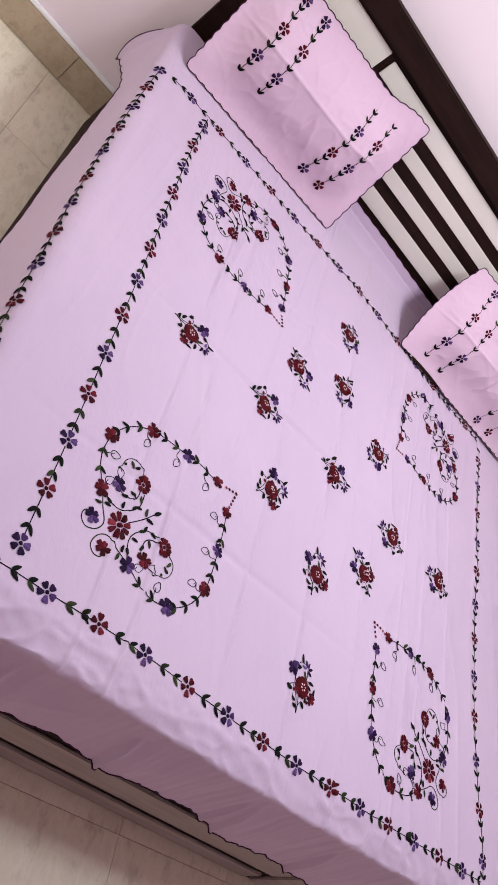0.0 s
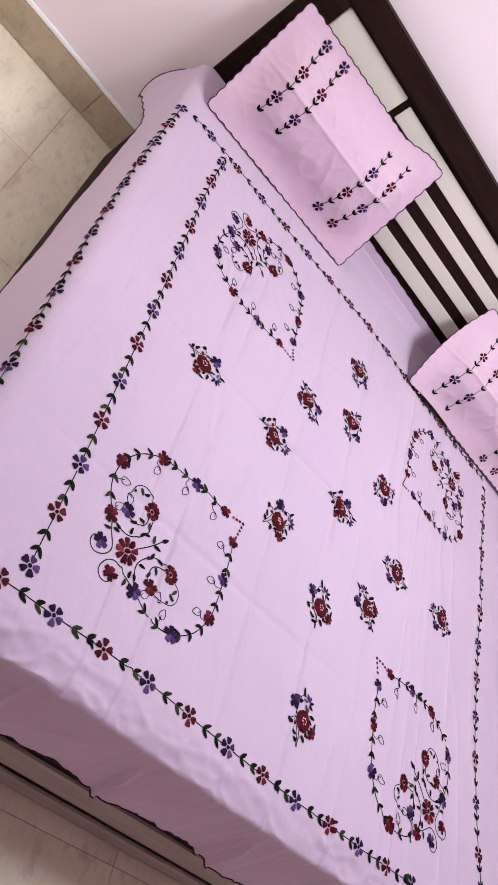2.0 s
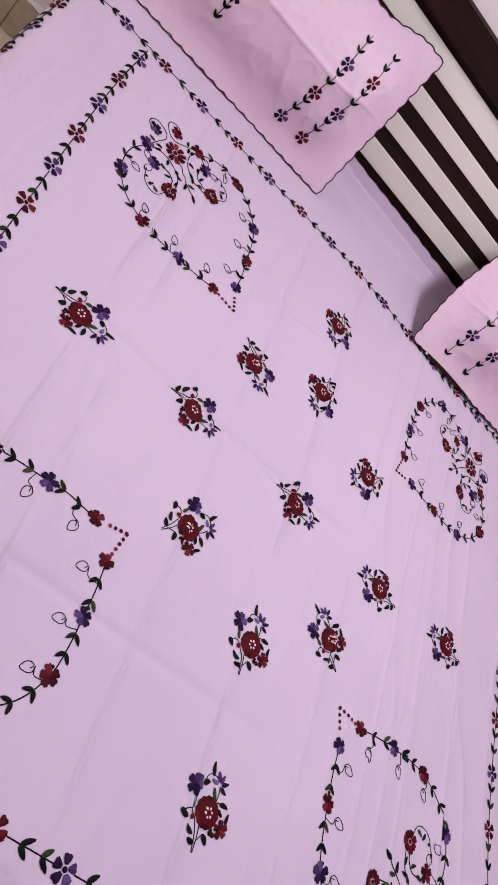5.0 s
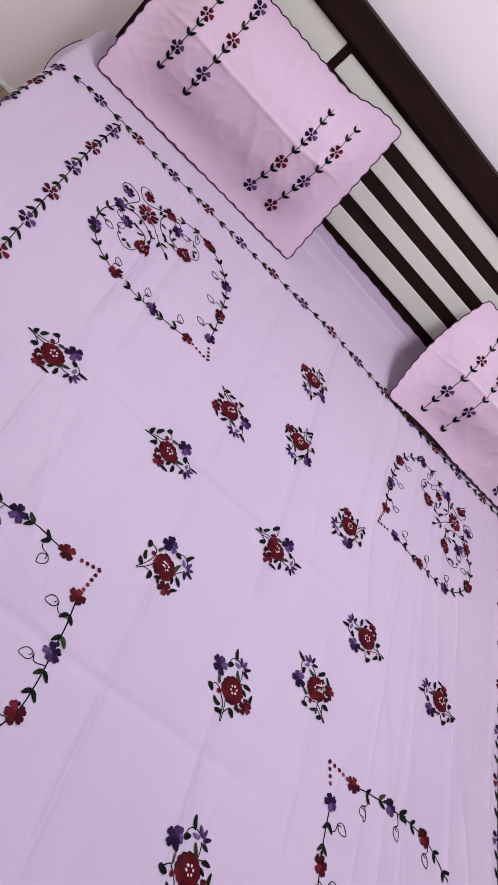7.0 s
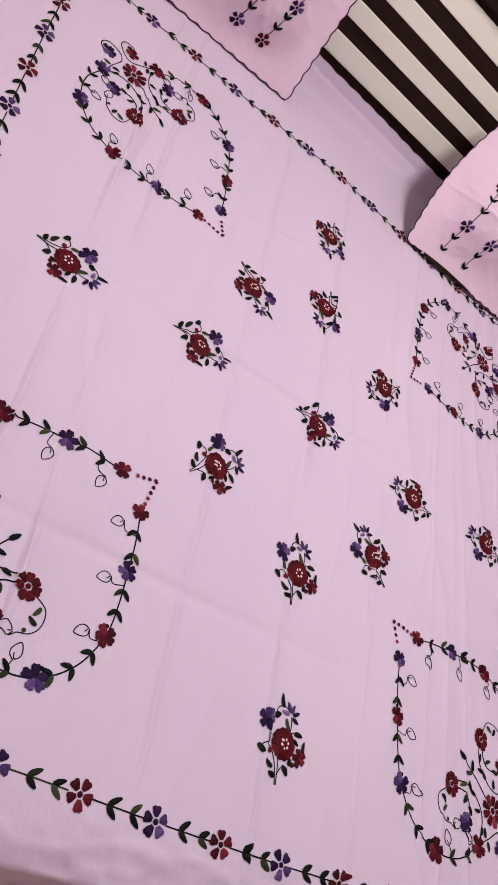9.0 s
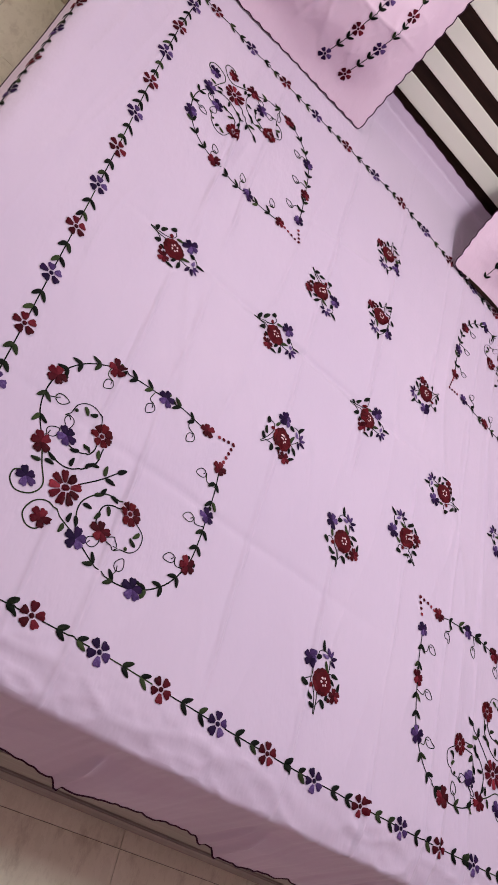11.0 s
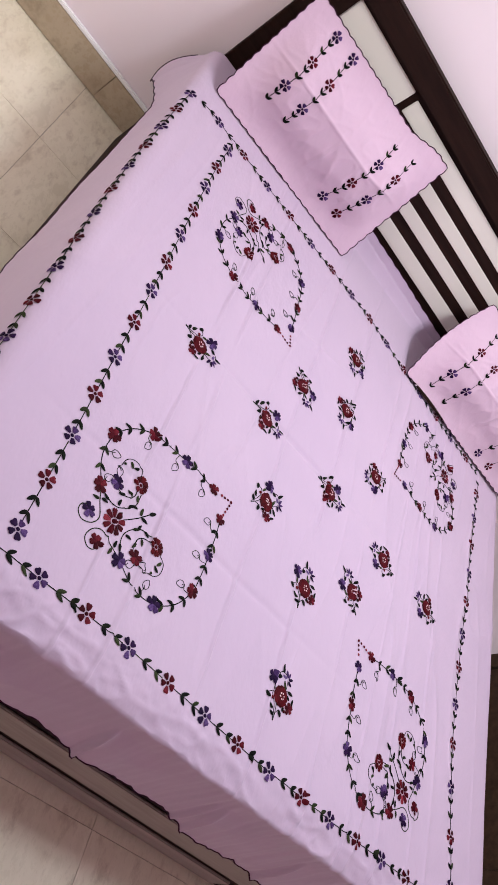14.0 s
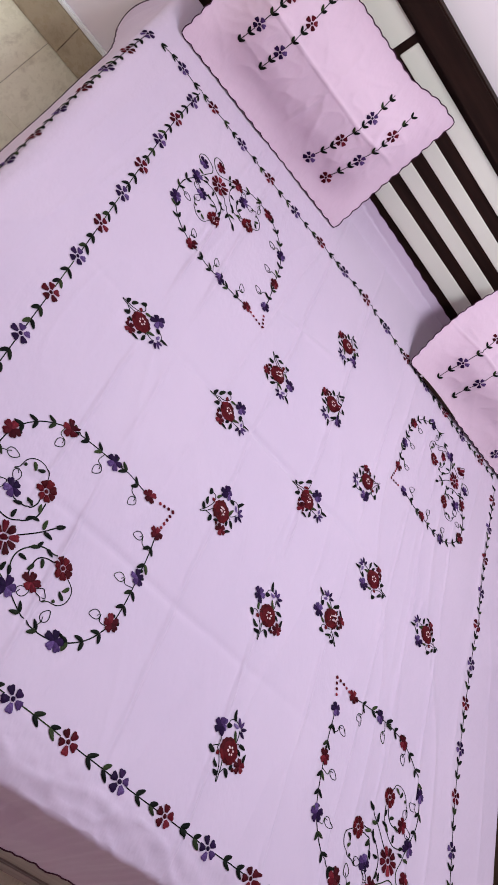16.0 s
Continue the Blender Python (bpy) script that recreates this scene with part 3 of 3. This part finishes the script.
def heart(x, y, turn, sides, size=1.0):
    """a heart-shaped wreath whose tip lies at (x, y), and that grows from there along turn"""
    c, s = math.cos(turn) * size, math.sin(turn) * size

    def move(a, b):
        return x + c * a - s * b, y + s * a + c * b

    v = Stitches(on_sheet, move)
    outline = ((0.056, 0.036), (0.085, 0.071), (0.122, 0.108), (0.163, 0.146), (0.203, 0.174), (0.262, 0.189), (0.321, 0.176), (0.366, 0.135), (0.386, 0.078))
    for m in (1, -1):
        v.stem([(a, b * m) for a, b in outline], 0.0023)
        v.stem([(a, b * m) for a, b in ((0.386, 0.074), (0.398, 0.044), (0.408, 0.014), (0.430, 0.006), (0.452, 0.016), (0.455, 0.034), (0.444, 0.045), (0.430, 0.042))], 0.0023)
        v.stem([(a, b * m) for a, b in ((0.386, 0.070), (0.368, 0.036), (0.344, 0.023), (0.308, 0.025), (0.284, 0.045))], 0.0023)
        v.stem([(a, b * m) for a, b in ((0.288, 0.060), (0.302, 0.046), (0.322, 0.043), (0.342, 0.060), (0.343, 0.074))], 0.0023)
        v.stem([(a, b * m) for a, b in ((0.274, 0.076), (0.268, 0.104), (0.283, 0.121), (0.302, 0.123), (0.318, 0.113))], 0.0017)
        for (a, b), t in (((0.079, 0.058), 0.80), ((0.100, 0.088), 0.80), ((0.143, 0.129), 0.76), ((0.168, 0.150), 0.70), ((0.232, 0.184), 0.3), ((0.268, 0.189), 0.0), ((0.298, 0.184), -0.2), ((0.350, 0.153), -0.9), ((0.374, 0.120), -1.15)):
            for side in (1, -1):
                v.leaf(a, b * m, (t + side * 0.75) * m, 0.0190, 0.0096, 0.03 * side)
        for a, b, t in ((0.355, 0.030, 2.4), (0.330, 0.022, 2.9), (0.318, 0.026, -2.6), (0.300, 0.030, 2.0), (0.312, 0.044, 1.2), (0.330, 0.050, 0.4), (0.398, 0.050, 0.6), (0.392, 0.050, -2.4), (0.272, 0.100, 0.2), (0.290, 0.118, -1.4), (0.375, 0.044, 1.2)):
            v.leaf(a, b * m, t * m, 0.017, 0.0090, 0.06)
        for a, b in ((0.112, 0.112), (0.109, 0.098), (0.190, 0.178), (0.194, 0.163), (0.310, 0.190), (0.307, 0.170), (0.308, 0.115)):
            v.disc(a, b * m, 0.0034, 6)
        for a, b, t, px, py in ((0.090, 0.036, -0.3, 0.082, 0.066), (0.152, 0.103, -0.4, 0.138, 0.124), (0.220, 0.154, -0.3, 0.212, 0.178), (0.338, 0.142, -2.6, 0.348, 0.154), (0.374, 0.087, 3.0, 0.384, 0.088), (0.322, 0.110, -1.0, 0.318, 0.113)):
            v.stem([(px, py * m), ((px + a) / 2 + 0.010, (py + b) / 2 * m), (a, b * m)], 0.0015)
            v.curl(a, b * m, t * m, 0.020)
        v.leaf(0.300, 0.002 * m, (2.3 if m > 0 else -2.3), 0.020, 0.010, 0.05)
    v.stem([(0.352, 0.0), (0.310, 0.001), (0.272, -0.002)], 0.0023)
    v.leaf(0.274, -0.002, 3.1, 0.020, 0.011)
    ob = v.done("heart_wreath", GREEN, bedspread, "heart-shaped wreath of stitched vines and flowers")
    for m, colours in ((1, sides[0]), (-1, sides[1])):
        for (a, b, r), col in zip(((0.056, 0.036, 0.0155), (0.122, 0.108, 0.0165), (0.203, 0.174, 0.0175), (0.321, 0.176, 0.0185), (0.388, 0.077, 0.0185), (0.342, 0.078, 0.0175), (0.430, 0.032, 0.0165)), colours):
            pansy(on_sheet, move, a, b * m, r, rnd.uniform(0, 6.28), VIOLET if col == "v" else RED, ob)
        five_petals(on_sheet, move, 0.277, 0.066 * m, 0.0205, 0.4, ROSE, ob, 7, 0.70)
        dots = Stitches(on_sheet, move)
        for k in range(5 if m > 0 else 4):
            dots.disc(0.002 + k * 0.0098, (0.001 + k * 0.0062) * m, 0.0037, 7)
        dots.done("stitched_dots", RED, ob, "red stitched dots")
    five_petals(on_sheet, move, 0.376, 0.0, 0.028, 0.1, RED, ob, 9, 0.46)


for x, y, turn, size, sides in ((0.444, 0.413, -135.7, 1.015, ("rvrvvrr", "rvrrrvv")), (0.465, 1.030, 138.6, 1.032, ("rvrvvvv", "vrvrrvr")),
                                (1.019, 0.378, -43.3, 1.095, ("rvrvvrr", "vrvrrvv")), (1.062, 1.026, 38.5, 1.05, ("rvrvvrr", "vrvrrvv"))):
    heart(x, y, deg(turn), sides, size)


def hem_cord(name, points, parent, r=0.0022):
    """a thick plum thread sewn along an edge"""
    pts = [Vector(p) for p in points]
    vs_, fs_ = [], []
    for k, p in enumerate(pts):
        d = (pts[min(k + 1, len(pts) - 1)] - pts[max(k - 1, 0)]).normalized()
        a = d.cross(Vector((0.3, 0.2, 0.93))).normalized()
        b = d.cross(a)
        vs_ += [p + (a * math.cos(q) + b * math.sin(q)) * r for q in (0, 1.257, 2.513, 3.770, 5.027)]
    for k in range(len(pts) - 1):
        for j in range(5):
            fs_.append((k * 5 + j, k * 5 + (j + 1) % 5, k * 5 + 5 + (j + 1) % 5, k * 5 + 5 + j))
    return part(name, mesh_of(name, vs_, fs_, HEM, True), parent, "plum thread edging")


nv = len(vs)
hem_cord("hem_edging", [verts[j * nu] for j in range(nv)], bedspread)
hem_cord("hem_edging", [verts[i] for i in range(nu)], bedspread)
hem_cord("hem_edging", [verts[(nv - 1) * nu + i] for i in range(16)], bedspread)
hem_cord("hem_edging", [verts[j * nu + nu - 1] for j in range(nv)], bedspread)
hem_cord("hem_edging", [verts[(nv - 1) * nu + i] for i in range(nu) if us[i][0] == 0 and us[i][1] > 0.1], bedspread, 0.0014)


# ---------------------------------------------------------------- pillows
def pillow(bl, br, tr, tl, label, seed, thick=0.058, shift=0.0, low=0.165, crest=0.54, bow=0.0, slide=0.0):
    bl, br, tr, tl = Vector(bl), Vector(br), Vector(tr), Vector(tl)
    normal = (br - bl).cross(tl - bl).normalized()
    long, high = (br - bl).length, (tl - bl).length

    def base(u, v):
        slump = min(1.0, max(0.0, (0.93 - u) / 0.22))
        v = v * (1 - 0.075 * slump * slump * (3 - 2 * slump))
        side = (bl - br).normalized() * bow * math.sin(math.pi * min(1.0, max(0.0, v))) * (1 - min(1.0, max(0.0, u)))
        return bl * (1 - u) * (1 - v) + br * u * (1 - v) + tr * u * v + tl * (1 - u) * v + side

    def puff(u, v):
        a, b = min(u, 1 - u) * long, min(v, 1 - v) * high
        e = min(1.0, max(0.0, (a - 0.006) / 0.135)), min(1.0, max(0.0, (b - 0.006) / 0.150))
        ridge = v / crest if v < crest else (1 - v) / (1 - crest)
        ridge = max(0.0, min(1.0, ridge))
        return e[0] * e[0] * (3 - 2 * e[0]) * e[1] * e[1] * (3 - 2 * e[1]) * (0.20 + 0.80 * ridge)

    def front(u, v, h=0.0):
        p = base(u, v)
        f = puff(u, v)
        w = 0.006 * noise.noise(Vector((u * 5 + seed, v * 3.4, 1)))
        w += 0.0030 * ridged(u * 4.5 + v * 2.0 + seed, v * 2.2 - u * 1.5, 1.7, 9) + 0.0026 * ridged(u * 11 - v * 3 + seed, v * 7, 3.1, 4)
        w += 0.004 * bell(v - crest, 0.008) + (0.0060 * bell(u - 0.5 - 0.04 * v, 0.007) - 0.005 * bell(u - 0.535, 0.03)) * bell(v - 0.34, 0.13)
        out = thick * f + w * min(1, f * 2 + 0.25)
        return p + normal * (out + h)

    n, m = 132, 84
    vsx, fsx = [], []
    grid = {}
    for j in range(m + 1):
        for i in range(n + 1):
            u, v = i / n, j / m
            # scalloped flange
            eu = (scallop(v * high * 1.5) / long) * 0.65
            ev = (scallop(u * long * 1.5) / high) * 0.65
            uu = -eu + u * (1 + 2 * eu)
            vv = -ev + v * (1 + 2 * ev)
            grid[i, j] = len(vsx)
            p = front(uu, vv)
            rim = noise.noise(Vector((u * 4 + seed, v * 4, 3))) * 0.006 * (1 - min(1, puff(u, v) * 3))
            vsx.append(p + normal * rim)
    for j in range(m):
        for i in range(n):
            fsx.append((grid[i, j], grid[i + 1, j], grid[i + 1, j + 1], grid[i, j + 1]))
    off = len(vsx)
    for j in range(0, m + 1, 4):
        for i in range(0, n + 1, 4):
            u, v = i / n, j / m
            vsx.append(base(u, v) - normal * (0.002 + 0.35 * thick * puff(u, v)))
    kn = n // 4 + 1
    for j in range(m // 4):
        for i in range(n // 4):
            a = off + j * kn + i
            fsx.append((a, a + kn, a + kn + 1, a + 1))
    ob = tagged(new("pillow", mesh_of("pillow", vsx, fsx, PINK, True)), label, "pillow", "pillows on the bed")
    loop = [vsx[grid[i, 0]] for i in range(n + 1)] + [vsx[grid[n, j]] for j in range(1, m + 1)] + [vsx[grid[i, m]] for i in range(n - 1, -1, -1)] + [vsx[grid[0, j]] for j in range(m - 1, -1, -1)]
    hem_cord("edging", loop, ob, 0.0017)

    def place(x, y, h=0.0):
        return front(x / long, y / high, h)

    for u0, u1, first, lead in ((0.155, 0.176, 0.33, 0), (0.280, 0.297, 0.33, 0), (0.684, 0.738, 0.0, 1), (0.797, 0.857, 0.0, 1)):
        if not lead:
            u0, u1 = u0 + shift, u1 + shift
        else:
            u0, u1 = u0 + slide, u1 + slide
        v0, v1 = low + (0.10 if slide and lead else 0.0), (0.93 if not lead else 0.86)
        a, b = Vector((u0 * long, v0 * high)), Vector((u1 * long, v1 * high))
        length = (b - a).length
        gap = length * (0.355 if lead else 0.335)
        vine("stitched_vine", place, ob, [tuple(a.lerp(b, t / 4)) for t in range(5)], 0.0 if lead else length * 0.33, gap, 0.0185, (VIOLET, RED) if u0 < 0.7 else (RED, VIOLET))
    return ob


pillow((-0.136, 1.606, 0.557), (0.556, 1.640, 0.557), (0.520, 1.795, 0.968), (-0.148, 1.790, 0.955), "pink cotton pillow with scalloped edge, leaning on the headboard", 2.0, 0.080)
second = pillow((1.028, 1.498, 0.564), (1.790, 1.505, 0.564), (1.785, 1.785, 0.930), (1.080, 1.790, 0.895), "pink cotton pillow with scalloped edge, lying beside the headboard", 9.0, 0.070, -0.008, -0.02, 0.45, 0.03, -0.02)

# ---------------------------------------------------------------- floor tiles
TX, TY = 0.402, 0.428
TILES = {}


def tile_mesh(w, d):
    key = round(w, 4), round(d, 4)
    if key not in TILES:
        b = box_data((-w / 2 + 0.0007, -d / 2 + 0.0007, -0.004), (w / 2 - 0.0007, d / 2 - 0.0007, 0.0), 0)
        TILES[key] = bpy.data.meshes.new("floor_tile")
        b.to_mesh(TILES[key])
        b.free()
        TILES[key].materials.append(TILE)
    return TILES[key]


for j in range(-9, 1):
    for i in range(-7, 6):
        x0, y0 = (0.402 if j < -2 else 0.440) + i * TX, 1.505 + j * TY
        x1, y1 = min(x0 + TX, EAST), min(y0 + TY, NORTH + 0.04)
        x0, y0 = max(x0, WEST), max(y0, SOUTH)
        if x1 - x0 < 0.02 or y1 - y0 < 0.02:
            continue
        t = new("floor_tile", tile_mesh(x1 - x0, y1 - y0))
        t.location = ((x0 + x1) / 2, (y0 + y1) / 2, 0)
        t.parent = floor

# the cover of the second pillow gapes a little along its lower edge; a dark sliver stands in for the shade inside
mouth_v, mouth_f = [], []
for k in range(13):
    q = k / 12
    mx, my, mz = 1.068 + 0.24 * q, 1.492 + 0.006 * q, 0.566
    half = 0.006 * math.sin(math.pi * q) ** 0.7 * (1.15 - 0.5 * q) + 0.0008
    mouth_v += [(mx, my - half * 0.35, mz - half * 0.8), (mx, my - 0.004, mz), (mx, my + half * 0.35, mz + half)]
    if k:
        a = 3 * k
        mouth_f += [(a - 3, a, a + 1, a - 2), (a - 2, a + 1, a + 2, a - 1)]
part("opening", mesh_of("opening", mouth_v, mouth_f, WENGE, True), second, "dark sliver for the shade in the cover's gaping mouth")

# little metal zip pull at the mouth of the second pillow cover
bm = bmesh.new()
bmesh.ops.create_uvsphere(bm, u_segments=10, v_segments=6, radius=0.0055)
zip_me = bpy.data.meshes.new("zip_pull")
bm.to_mesh(zip_me)
bm.free()
metal = material("zip_metal", 0.25, 1.0)[0]
metal.node_tree.nodes["Principled BSDF"].inputs["Base Color"].default_value = (0.8, 0.78, 0.76, 1)
zip_me.materials.append(metal)
pull = part("zip_pull", zip_me, second, "small silver zip pull")
pull.location, pull.scale = (1.085, 1.484, 0.572), (1.0, 0.7, 1.0)
